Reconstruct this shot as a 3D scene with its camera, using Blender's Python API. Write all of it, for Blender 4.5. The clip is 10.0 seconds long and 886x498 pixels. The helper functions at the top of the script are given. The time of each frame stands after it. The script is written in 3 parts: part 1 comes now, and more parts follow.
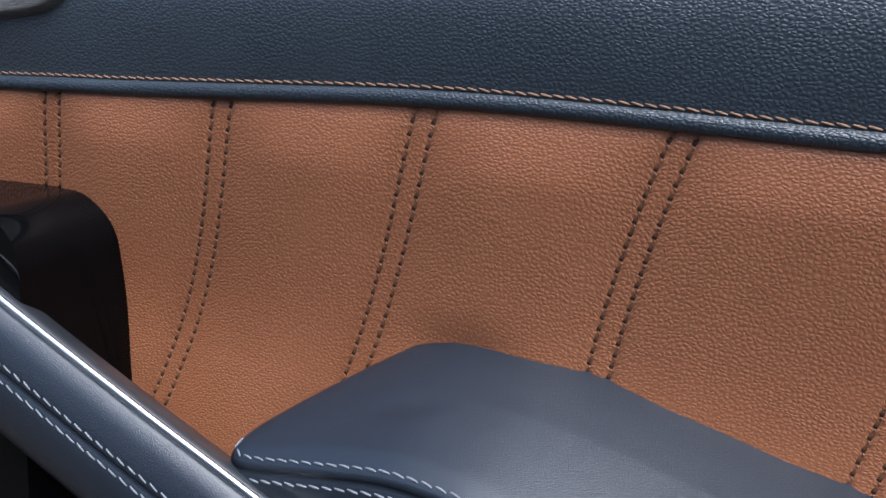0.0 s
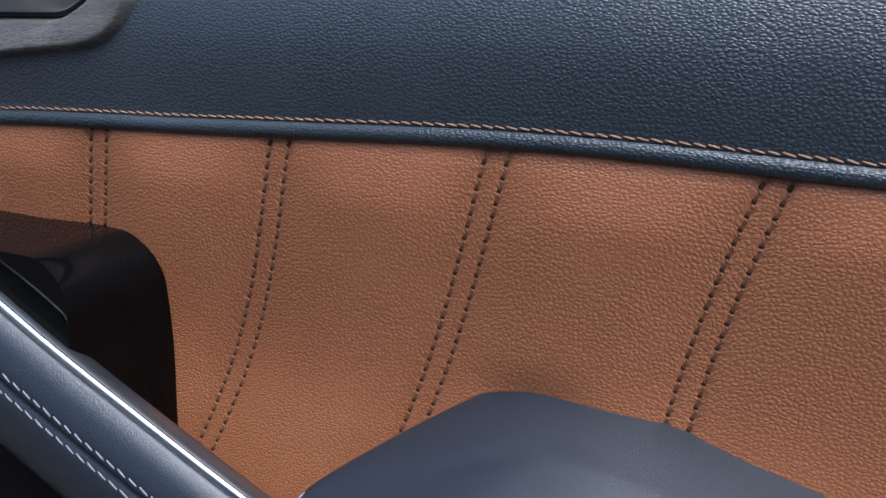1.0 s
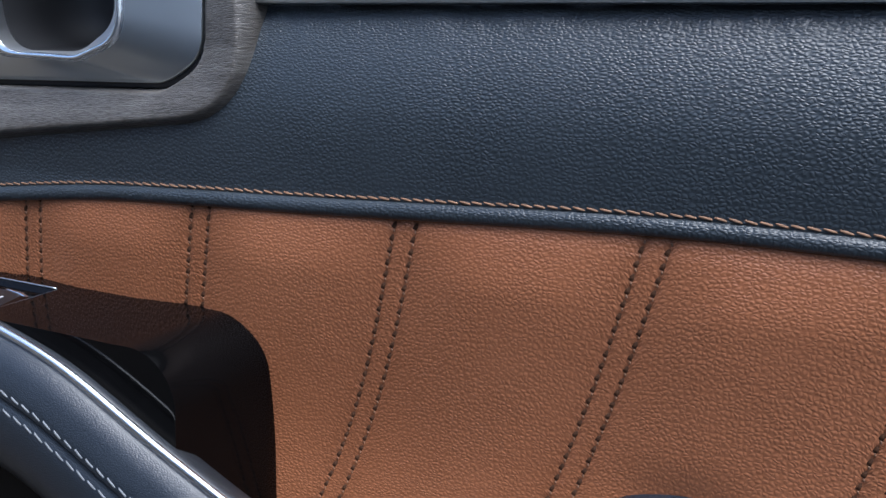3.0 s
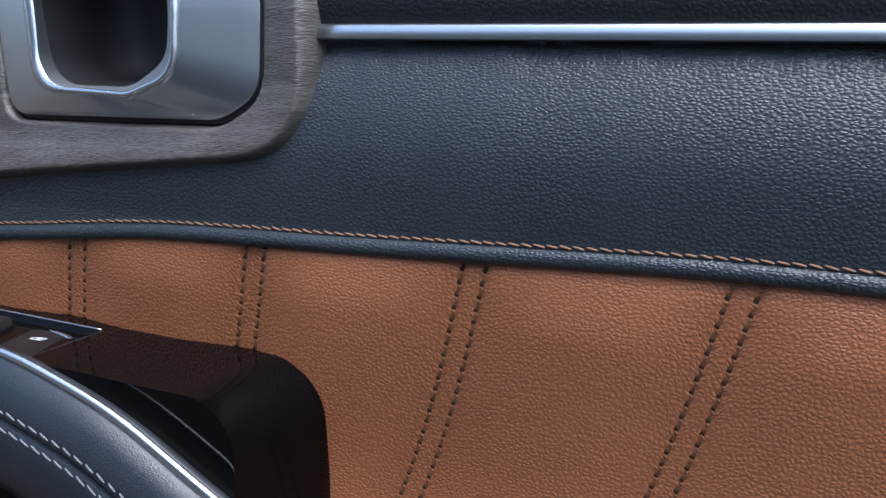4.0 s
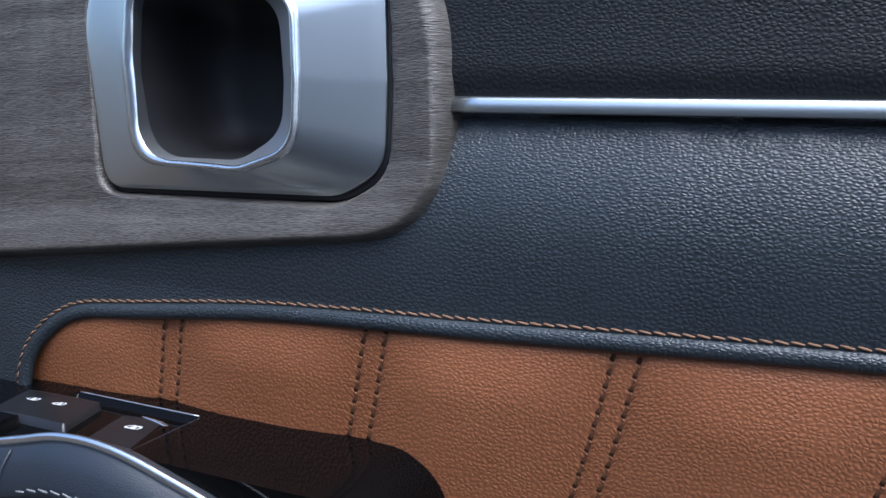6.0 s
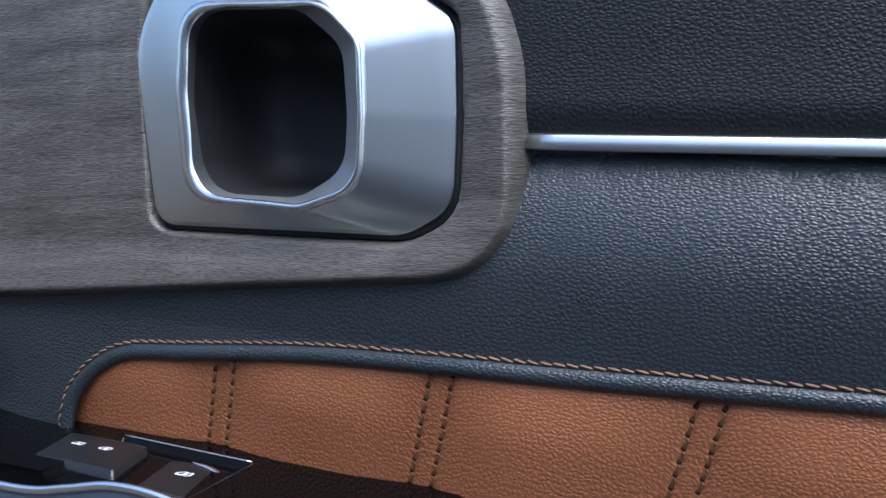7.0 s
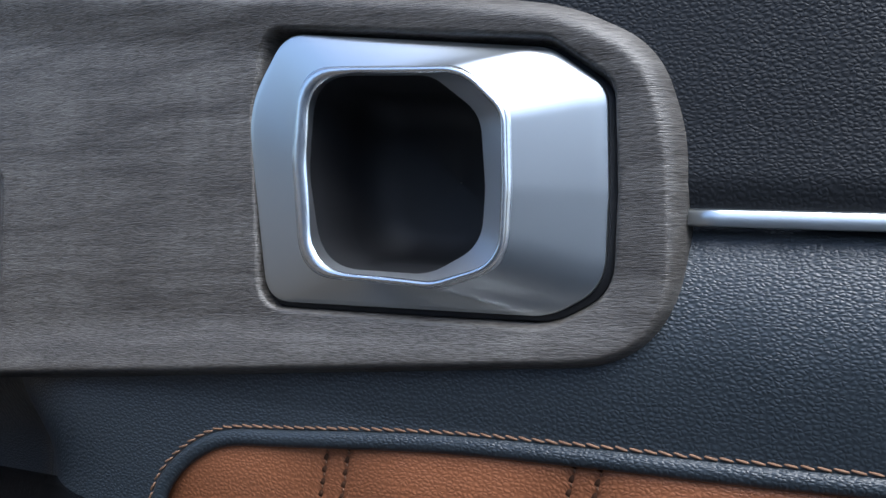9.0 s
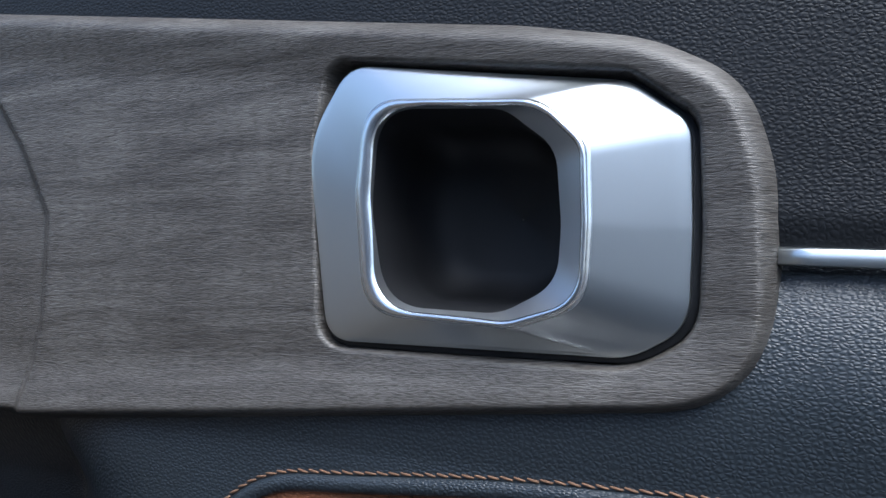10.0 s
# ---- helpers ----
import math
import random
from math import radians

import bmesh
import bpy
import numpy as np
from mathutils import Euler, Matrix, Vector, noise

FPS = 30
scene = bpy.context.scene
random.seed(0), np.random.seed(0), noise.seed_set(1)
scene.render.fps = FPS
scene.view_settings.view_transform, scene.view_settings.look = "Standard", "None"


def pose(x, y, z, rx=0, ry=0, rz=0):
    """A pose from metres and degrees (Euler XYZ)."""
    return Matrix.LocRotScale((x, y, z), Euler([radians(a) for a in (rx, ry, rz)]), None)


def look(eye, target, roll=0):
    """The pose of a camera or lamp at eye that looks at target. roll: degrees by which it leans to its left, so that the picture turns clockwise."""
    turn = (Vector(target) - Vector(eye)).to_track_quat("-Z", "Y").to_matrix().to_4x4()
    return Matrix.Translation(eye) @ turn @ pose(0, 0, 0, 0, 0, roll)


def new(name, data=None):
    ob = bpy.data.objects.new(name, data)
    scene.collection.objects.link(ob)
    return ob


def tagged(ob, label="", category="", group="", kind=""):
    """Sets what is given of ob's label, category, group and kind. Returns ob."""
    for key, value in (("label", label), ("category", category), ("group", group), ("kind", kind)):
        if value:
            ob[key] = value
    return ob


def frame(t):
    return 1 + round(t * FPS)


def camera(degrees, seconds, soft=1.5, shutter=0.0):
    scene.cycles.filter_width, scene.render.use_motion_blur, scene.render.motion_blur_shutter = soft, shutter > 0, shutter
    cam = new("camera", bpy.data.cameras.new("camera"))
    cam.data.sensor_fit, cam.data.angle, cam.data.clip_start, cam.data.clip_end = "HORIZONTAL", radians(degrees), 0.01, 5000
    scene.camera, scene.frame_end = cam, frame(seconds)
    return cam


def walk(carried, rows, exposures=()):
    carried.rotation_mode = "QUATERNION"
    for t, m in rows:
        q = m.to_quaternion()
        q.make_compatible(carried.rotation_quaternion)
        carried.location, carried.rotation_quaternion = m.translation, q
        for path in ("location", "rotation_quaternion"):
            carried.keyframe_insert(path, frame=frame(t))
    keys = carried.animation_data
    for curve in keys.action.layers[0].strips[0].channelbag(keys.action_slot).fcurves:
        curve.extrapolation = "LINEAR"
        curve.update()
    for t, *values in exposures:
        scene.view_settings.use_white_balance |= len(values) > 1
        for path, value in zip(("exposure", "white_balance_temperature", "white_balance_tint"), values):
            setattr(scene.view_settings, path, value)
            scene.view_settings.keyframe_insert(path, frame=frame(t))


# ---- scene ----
cam = camera(51.1, 10.0)
PATH = [
    (0, (0.03824, -0.32904, 0.03176), (-0.34238, 0.57296, -0.17200), 2.867),
    (0.5, (0.02233, -0.32586, 0.03619), (-0.36079, 0.57637, -0.16177), 2.783),
    (1, (0.00656, -0.32301, 0.04059), (-0.37869, 0.57960, -0.15145), 2.690),
    (1.5, (-0.00906, -0.32046, 0.04493), (-0.39612, 0.58266, -0.14099), 2.591),
    (2, (-0.02454, -0.31819, 0.04918), (-0.41311, 0.58557, -0.13034), 2.489),
    (2.5, (-0.03988, -0.31619, 0.05332), (-0.42970, 0.58835, -0.11945), 2.385),
    (4, (-0.08514, -0.31158, 0.06475), (-0.47744, 0.59601, -0.08485), 2.094),
    (4.5, (-0.09998, -0.31044, 0.06815), (-0.49278, 0.59836, -0.07252), 2.012),
    (5, (-0.11471, -0.30947, 0.07130), (-0.50788, 0.60062, -0.05970), 1.941),
    (5.5, (-0.12933, -0.30865, 0.07417), (-0.52277, 0.60277, -0.04634), 1.885),
    (7, (-0.17260, -0.30688, 0.08086), (-0.56647, 0.60850, -0.00256), 1.827),
    (7.5, (-0.18684, -0.30646, 0.08236), (-0.58077, 0.61010, 0.01344), 1.853),
    (8, (-0.20100, -0.30608, 0.08345), (-0.59499, 0.61149, 0.03022), 1.906),
    (8.5, (-0.21508, -0.30574, 0.08411), (-0.60911, 0.61264, 0.04784), 1.989),
    (9, (-0.22908, -0.30541, 0.08429), (-0.62316, 0.61349, 0.06634), 2.103),
    (9.5, (-0.24301, -0.30507, 0.08399), (-0.63714, 0.61398, 0.08576), 2.252),
    (10, (-0.25688, -0.30470, 0.08317), (-0.65105, 0.61404, 0.10615), 2.438),
]
walk(cam, [(t, look(eye, target, roll)) for t, eye, target, roll in PATH], exposures=[(0.0, 1.2, 5750, 10), (2.5, 1.12, 5750, 10), (5.5, 1.06, 5700, 10), (10.0, 1.08, 5800, 8)])

# ---- light: open shade under a bright hazy sky ----
world = bpy.data.worlds.new("sky")
scene.world = world
world.use_nodes = True
wn = world.node_tree.nodes
sky = wn.new("ShaderNodeTexSky")
sky.sky_type, sky.sun_disc = "NISHITA", False
sky.sun_elevation, sky.sun_rotation = radians(61), radians(141)
sky.air_density, sky.dust_density, sky.ozone_density = 1.0, 3.0, 2.0
wn["Background"].inputs["Strength"].default_value = 0.15
world.node_tree.links.new(sky.outputs["Color"], wn["Background"].inputs["Color"])
sun = new("sun", bpy.data.lights.new("sun", "SUN"))
sun.data.energy, sun.data.angle, sun.data.color = 3.0, radians(50), (1.0, 0.98, 0.95)
sun.matrix_world = look((0.38, -0.48, 1.10), (0, 0, 0))


# ---- materials ----
def material(name):
    m = bpy.data.materials.new(name)
    m.use_nodes = True
    nt = m.node_tree
    return m, nt, nt.nodes["Principled BSDF"]


def link(nt, a, b):
    nt.links.new(a, b)


def mapped(nt, scale):
    tc, mp = nt.nodes.new("ShaderNodeTexCoord"), nt.nodes.new("ShaderNodeMapping")
    mp.inputs["Scale"].default_value = scale if hasattr(scale, "__len__") else (scale,) * 3
    link(nt, tc.outputs["Object"], mp.inputs["Vector"])
    return mp.outputs["Vector"]


def noise_node(nt, vec, scale, detail=3.0, rough=0.55, distort=0.0):
    n = nt.nodes.new("ShaderNodeTexNoise")
    n.inputs["Scale"].default_value, n.inputs["Detail"].default_value = scale, detail
    n.inputs["Roughness"].default_value, n.inputs["Distortion"].default_value = rough, distort
    link(nt, vec, n.inputs["Vector"])
    return n


def ramp_node(nt, fac, stops):
    r = nt.nodes.new("ShaderNodeValToRGB")
    while len(r.color_ramp.elements) < len(stops):
        r.color_ramp.elements.new(0.5)
    for e, (p, c) in zip(r.color_ramp.elements, stops):
        e.position, e.color = p, (*c, 1)
    link(nt, fac, r.inputs["Fac"])
    return r.outputs["Color"]


def math_node(nt, op, a, b):
    n = nt.nodes.new("ShaderNodeMath")
    n.operation = op
    for s, v in zip(n.inputs, (a, b)):
        if isinstance(v, (int, float)):
            s.default_value = v
        else:
            link(nt, v, s)
    return n.outputs[0]


def leather(name, dark, light, rough, grain=400.0, depth=0.0004, strength=0.8, flat=1.45, spec=0.5):
    """Pebbled leather: rounded cells, wider than high, between soft creases, flatter where it is drawn tight."""
    m, nt, b = material(name)
    vec = mapped(nt, 1.0)
    split = nt.nodes.new("ShaderNodeSeparateXYZ")
    link(nt, vec, split.inputs[0])
    sheet = nt.nodes.new("ShaderNodeCombineXYZ")
    link(nt, split.outputs["X"], sheet.inputs["X"])
    link(nt, math_node(nt, "MULTIPLY", math_node(nt, "ADD", split.outputs["Z"], split.outputs["Y"]), flat), sheet.inputs["Y"])
    warp = noise_node(nt, sheet.outputs[0], grain * 0.75, 1.0)
    centred = nt.nodes.new("ShaderNodeVectorMath")
    centred.operation = "SUBTRACT"
    centred.inputs[1].default_value = (0.5, 0.5, 0.5)
    link(nt, warp.outputs["Color"], centred.inputs[0])
    off = nt.nodes.new("ShaderNodeVectorMath")
    off.operation = "SCALE"
    off.inputs["Scale"].default_value = 1.1 / grain
    link(nt, centred.outputs[0], off.inputs[0])
    bent = nt.nodes.new("ShaderNodeVectorMath")
    bent.operation = "ADD"
    link(nt, sheet.outputs[0], bent.inputs[0])
    link(nt, off.outputs[0], bent.inputs[1])

    def cells(feature, low, high):
        v, r = nt.nodes.new("ShaderNodeTexVoronoi"), nt.nodes.new("ShaderNodeMapRange")
        v.voronoi_dimensions, v.feature = "2D", feature
        v.inputs["Scale"].default_value, v.inputs["Randomness"].default_value = grain, 0.9
        link(nt, bent.outputs[0], v.inputs["Vector"])
        if feature == "SMOOTH_F1":
            v.inputs["Smoothness"].default_value = 0.3
        r.interpolation_type = "SMOOTHSTEP"
        r.inputs["From Min"].default_value, r.inputs["From Max"].default_value = low, high
        link(nt, v.outputs["Distance"], r.inputs["Value"])
        return r.outputs[0]

    dome, crease = cells("SMOOTH_F1", 0.60, 0.04), cells("DISTANCE_TO_EDGE", 0.0, 0.36)
    fine = noise_node(nt, vec, grain * 3.0, 2.0)
    broad = noise_node(nt, vec, grain * 0.16, 2.0)
    tight = noise_node(nt, vec, 30.0, 2.0)
    amount = nt.nodes.new("ShaderNodeMapRange")
    amount.inputs["From Min"].default_value, amount.inputs["From Max"].default_value = 0.3, 0.65
    amount.inputs["To Min"].default_value, amount.inputs["To Max"].default_value = 0.65, 1.0
    link(nt, tight.outputs["Fac"], amount.inputs["Value"])
    h = math_node(nt, "ADD", math_node(nt, "MULTIPLY", dome, 0.75), math_node(nt, "MULTIPLY", crease, 0.35))
    h = math_node(nt, "MULTIPLY", h, amount.outputs[0])
    h = math_node(nt, "ADD", h, math_node(nt, "MULTIPLY", broad.outputs["Fac"], 0.30))
    h = math_node(nt, "ADD", h, math_node(nt, "MULTIPLY", fine.outputs["Fac"], 0.05))
    bump = nt.nodes.new("ShaderNodeBump")
    bump.inputs["Strength"].default_value, bump.inputs["Distance"].default_value = strength, depth
    link(nt, h, bump.inputs["Height"])
    link(nt, bump.outputs["Normal"], b.inputs["Normal"])
    slow = noise_node(nt, vec, 9.0, 4.0)
    # shade in the creases painted into the colour, over a slow drift of tone
    shaded_tone = math_node(nt, "ADD", math_node(nt, "MULTIPLY", crease, 0.26), math_node(nt, "MULTIPLY", slow.outputs["Fac"], 0.58))
    link(nt, ramp_node(nt, shaded_tone, [(0.1, dark), (0.8, light)]), b.inputs["Base Color"])
    link(nt, math_node(nt, "ADD", math_node(nt, "MULTIPLY", slow.outputs["Fac"], 0.10), rough - 0.05), b.inputs["Roughness"])
    b.inputs["Specular IOR Level"].default_value = spec
    return m


def plain(name, colour, rough, metal=0.0, spec=0.5, coat=0.0, vary=0.12, bump_scale=0.0, bump_depth=0.0001):
    m, nt, b = material(name)
    vec = mapped(nt, 1.0)
    n = noise_node(nt, vec, 40.0, 5.0)
    low = tuple(c * (1 - vary) for c in colour)
    high = tuple(min(1, c * (1 + vary)) for c in colour)
    link(nt, ramp_node(nt, n.outputs["Fac"], [(0.3, low), (0.7, high)]), b.inputs["Base Color"])
    link(nt, math_node(nt, "ADD", math_node(nt, "MULTIPLY", n.outputs["Fac"], rough * (0.06 if metal else 0.3)), rough * (0.97 if metal else 0.85)), b.inputs["Roughness"])
    b.inputs["Metallic"].default_value, b.inputs["Specular IOR Level"].default_value = metal, spec
    b.inputs["Coat Weight"].default_value = coat
    if bump_scale:
        f = noise_node(nt, vec, bump_scale, 2.0)
        bp = nt.nodes.new("ShaderNodeBump")
        bp.inputs["Strength"].default_value, bp.inputs["Distance"].default_value = 0.5, bump_depth
        link(nt, f.outputs["Fac"], bp.inputs["Height"])
        link(nt, bp.outputs["Normal"], b.inputs["Normal"])
    return m


def wood_material():
    """Grey-brown open-pored veneer: drifting bands, soft dark veins, a faint cross shimmer, fine long pores."""
    m, nt, b = material("grey_veneer")

    def grain(scale, lean=0.10):
        tc, mp = nt.nodes.new("ShaderNodeTexCoord"), nt.nodes.new("ShaderNodeMapping")
        turn = nt.nodes.new("ShaderNodeMapping")
        turn.inputs["Rotation"].default_value = (0, lean, 0)
        mp.inputs["Scale"].default_value = scale
        link(nt, tc.outputs["Object"], turn.inputs["Vector"])
        link(nt, turn.outputs["Vector"], mp.inputs["Vector"])
        return mp.outputs["Vector"]

    bands = noise_node(nt, grain((3.5, 1, 34.0)), 3.0, 5.0, 0.6, 0.8)
    cloud = noise_node(nt, grain((1, 1, 1)), 16.0, 3.0, 0.5)
    shimmer = noise_node(nt, grain((150, 1, 14), -0.05), 1.0, 2.0, 0.5)
    pores = noise_node(nt, grain((300, 160, 2000.0), 0.06), 1.0, 2.0, 0.55, 0.3)
    fibre = noise_node(nt, grain((70, 40, 620.0), 0.06), 1.0, 4.0, 0.7, 0.4)
    f = math_node(nt, "ADD", math_node(nt, "MULTIPLY", bands.outputs["Fac"], 0.46), math_node(nt, "MULTIPLY", cloud.outputs["Fac"], 0.20))
    f = math_node(nt, "ADD", f, math_node(nt, "MULTIPLY", fibre.outputs["Fac"], 0.30))
    f = math_node(nt, "ADD", f, math_node(nt, "MULTIPLY", shimmer.outputs["Fac"], 0.10))
    base = ramp_node(nt, f, [(0.36, (0.0335, 0.0292, 0.0252)), (0.54, (0.0695, 0.0638, 0.0568)), (0.72, (0.120, 0.1135, 0.1035))])
    wave = nt.nodes.new("ShaderNodeTexWave")
    wave.wave_type, wave.bands_direction = "BANDS", "Z"
    wave.inputs["Scale"].default_value, wave.inputs["Distortion"].default_value = 9.0, 4.0
    wave.inputs["Detail"].default_value, wave.inputs["Detail Scale"].default_value = 4.0, 3.0
    link(nt, grain((0.3, 1, 1.0)), wave.inputs["Vector"])
    vein = ramp_node(nt, wave.outputs["Fac"], [(0.0, (0.5, 0.47, 0.44)), (0.09, (1, 1, 1))])
    mul = nt.nodes.new("ShaderNodeMixRGB")
    mul.blend_type, mul.inputs["Fac"].default_value = "MULTIPLY", 0.45
    link(nt, base, mul.inputs["Color1"])
    link(nt, vein, mul.inputs["Color2"])
    flecks = ramp_node(nt, pores.outputs["Fac"], [(0.35, (0.56, 0.54, 0.52)), (0.48, (1, 1, 1)), (0.68, (1.20, 1.21, 1.21))])
    speck = nt.nodes.new("ShaderNodeMixRGB")
    speck.blend_type, speck.inputs["Fac"].default_value = "MULTIPLY", 1.0
    link(nt, mul.outputs["Color"], speck.inputs["Color1"])
    link(nt, flecks, speck.inputs["Color2"])
    link(nt, speck.outputs["Color"], b.inputs["Base Color"])
    bp = nt.nodes.new("ShaderNodeBump")
    bp.inputs["Strength"].default_value, bp.inputs["Distance"].default_value = 1.0, 0.00034
    link(nt, math_node(nt, "ADD", pores.outputs["Fac"], math_node(nt, "MULTIPLY", fibre.outputs["Fac"], 0.5)), bp.inputs["Height"])
    link(nt, bp.outputs["Normal"], b.inputs["Normal"])
    b.inputs["Roughness"].default_value, b.inputs["Specular IOR Level"].default_value = 0.40, 0.5
    return m


NAVY = leather("navy_leather", (0.0125, 0.0168, 0.0206), (0.0290, 0.0375, 0.0455), 0.39, grain=520, depth=0.0004, strength=0.50)
CHARCOAL = leather("charcoal_leather", (0.0055, 0.0066, 0.0080), (0.0110, 0.0124, 0.0146), 0.47, grain=520, depth=0.0004, strength=0.40, spec=0.33)
TAN = leather("tan_leather", (0.165, 0.059, 0.0245), (0.315, 0.122, 0.0545), 0.46, grain=520, depth=0.0004, strength=0.52, spec=0.42)
SMOOTH = leather("smooth_navy_leather", (0.0085, 0.0118, 0.0170), (0.0140, 0.0190, 0.0265), 0.35, grain=1000, depth=0.00018, strength=0.30, flat=1.1, spec=0.5)
WOOD = wood_material()
SATIN = plain("satin_chrome", (0.60, 0.635, 0.64), 0.31, metal=1.0, vary=0.008)
POLISHED = plain("polished_chrome", (0.74, 0.77, 0.79), 0.26, metal=1.0, vary=0.008)
THROAT = plain("soft_satin_chrome", (0.60, 0.63, 0.66), 0.42, metal=1.0, vary=0.008)
PIANO = plain("piano_black", (0.002, 0.002, 0.0022), 0.06)
PIANO.node_tree.nodes["Principled BSDF"].inputs["IOR"].default_value = 1.21
PLASTIC = plain("black_plastic", (0.010, 0.011, 0.013), 0.42, bump_scale=1500.0)
CUP_BLACK = plain("matt_cup_black", (0.011, 0.0115, 0.013), 0.55, spec=0.35)
GREY_PLASTIC = plain("grey_switch_plastic", (0.009, 0.0095, 0.011), 0.32, spec=0.35)
SHADED_THREAD = plain("shaded_brown_thread", (0.050, 0.023, 0.012), 0.8, spec=0.15, bump_scale=4000.0)
TAN_THREAD = plain("tan_thread", (0.175, 0.095, 0.053), 0.7, bump_scale=4000.0)
SEAM_THREAD = plain("dull_brown_thread", (0.16, 0.085, 0.048), 0.75, bump_scale=4000.0)
GREY_THREAD = plain("pale_grey_thread", (0.125, 0.135, 0.145), 0.7, bump_scale=4000.0)
SLATE_PLASTIC = plain("slate_plastic", (0.026, 0.029, 0.034), 0.34, bump_scale=1500.0)
WHITE_MARK = plain("white_marking", (0.7, 0.72, 0.74), 0.5)
BEIGE_WALL = plain("dull_beige_wall", (0.13, 0.11, 0.09), 0.7, bump_scale=60.0)
GREY_WALL = plain("dark_grey_wall", (0.15, 0.15, 0.145), 0.7, bump_scale=60.0)
ASPHALT = plain("dark_ground", (0.05, 0.05, 0.052), 0.85, bump_scale=300.0)


# ---- builders ----
def mesh_part(name, verts, faces, mat, parent=None, label="", smooth=True):
    me = bpy.data.meshes.new(name)
    me.from_pydata([tuple(v) for v in verts], [], faces)
    bm = bmesh.new()
    bm.from_mesh(me)
    bmesh.ops.remove_doubles(bm, verts=bm.verts, dist=2e-6)
    bmesh.ops.recalc_face_normals(bm, faces=bm.faces)
    bm.to_mesh(me)
    bm.free()
    me.materials.append(mat)
    if smooth:
        me.polygons.foreach_set("use_smooth", [True] * len(me.polygons))
    ob = new(name, me)
    if parent is not None:
        ob.parent = parent
    if label:
        tagged(ob, label=label)
    return ob


def thing(name, label, category, kind=""):
    ob = new(name)
    ob.empty_display_size = 0.02
    return tagged(ob, label, category, kind=kind)


def grid_faces(nu, nv, wrap=False):
    return [(i * nv + j, ((i + 1) % nu) * nv + j, ((i + 1) % nu) * nv + j + 1, i * nv + j + 1)
            for i in range(nu if wrap else nu - 1) for j in range(nv - 1)]


def spline(points, step):
    """A smooth line through a few points, cut into even steps."""
    p = [Vector(q) for q in points]
    p = [2 * p[0] - p[1], *p, 2 * p[-1] - p[-2]]
    fine = []
    for a, b, c, d in zip(p, p[1:], p[2:], p[3:]):
        for k in range(24):
            t = k / 24
            fine.append(0.5 * (2 * b + (c - a) * t + (2 * a - 5 * b + 4 * c - d) * t * t + (3 * b - a - 3 * c + d) * t ** 3))
    fine.append(p[-2])
    return resample(fine, step)


def resample(fine, step):
    out, carry = [fine[0]], 0.0
    for a, b in zip(fine, fine[1:]):
        n = (b - a).length
        d = step - carry
        while d <= n:
            out.append(a.lerp(b, d / n))
            d += step
        carry = (carry + n) % step
    return out


def rounded(corners, seg=10):
    """A closed outline in x and z from corners (x, z, radius)."""
    pts = [Vector(c[:2]) for c in corners]
    out = []
    for k, c in enumerate(corners):
        a, b, d = pts[k - 1], pts[k], pts[(k + 1) % len(pts)]
        u, v = (a - b).normalized(), (d - b).normalized()
        half = u.angle(v) / 2
        r = c[2]
        if r <= 0 or half > 1.55:
            out.append(b)
            continue
        cut = min(r / math.tan(half), 0.48 * (a - b).length, 0.48 * (d - b).length)
        s, e = b + u * cut, b + v * cut
        for i in range(seg + 1):
            t = i / seg
            out.append((1 - t) ** 2 * s + 2 * t * (1 - t) * b + t * t * e)
    return out


def matched(corners, arc=10, edge=10):
    """A closed outline in x and z, cut alike at every corner and side, so that two of them face each other point by point."""
    pts, ends = [Vector(c[:2]) for c in corners], []
    for k, c in enumerate(corners):
        a, b, d = pts[k - 1], pts[k], pts[(k + 1) % len(pts)]
        u, v = (a - b).normalized(), (d - b).normalized()
        cut = min(c[2] / math.tan(u.angle(v) / 2), 0.46 * (a - b).length, 0.46 * (d - b).length)
        ends.append((b + u * cut, b, b + v * cut))
    out = []
    for k, (s, b, e) in enumerate(ends):
        out += [(1 - t) ** 2 * s + 2 * t * (1 - t) * b + t * t * e for t in (i / arc for i in range(arc + 1))]
        out += [e.lerp(ends[(k + 1) % len(ends)][0], i / edge) for i in range(1, edge)]
    return np.array([[p.x, p.y] for p in out])


def sweep(name, path, section, mat, parent, label="", up=(0, -1, 0), closed=True, caps=True, scale=None):
    """A section (side, out) carried along a path; out points to up."""
    verts, n, m = [], len(path), len(section)
    for k, p in enumerate(path):
        d = (path[min(k + 1, n - 1)] - path[max(k - 1, 0)]).normalized()
        side = d.cross(Vector(up)).normalized()
        out = side.cross(d)
        s = scale(k / (n - 1)) if scale else 1.0
        verts += [p + side * a * s + out * b * s for a, b in section]
    faces = []
    for k in range(n - 1):
        for j in range(m if closed else m - 1):
            faces.append((k * m + j, k * m + (j + 1) % m, (k + 1) * m + (j + 1) % m, (k + 1) * m + j))
    if closed and caps:
        faces += [tuple(range(m)), tuple((n - 1) * m + j for j in range(m))]
    return mesh_part(name, verts, faces, mat, parent, label)


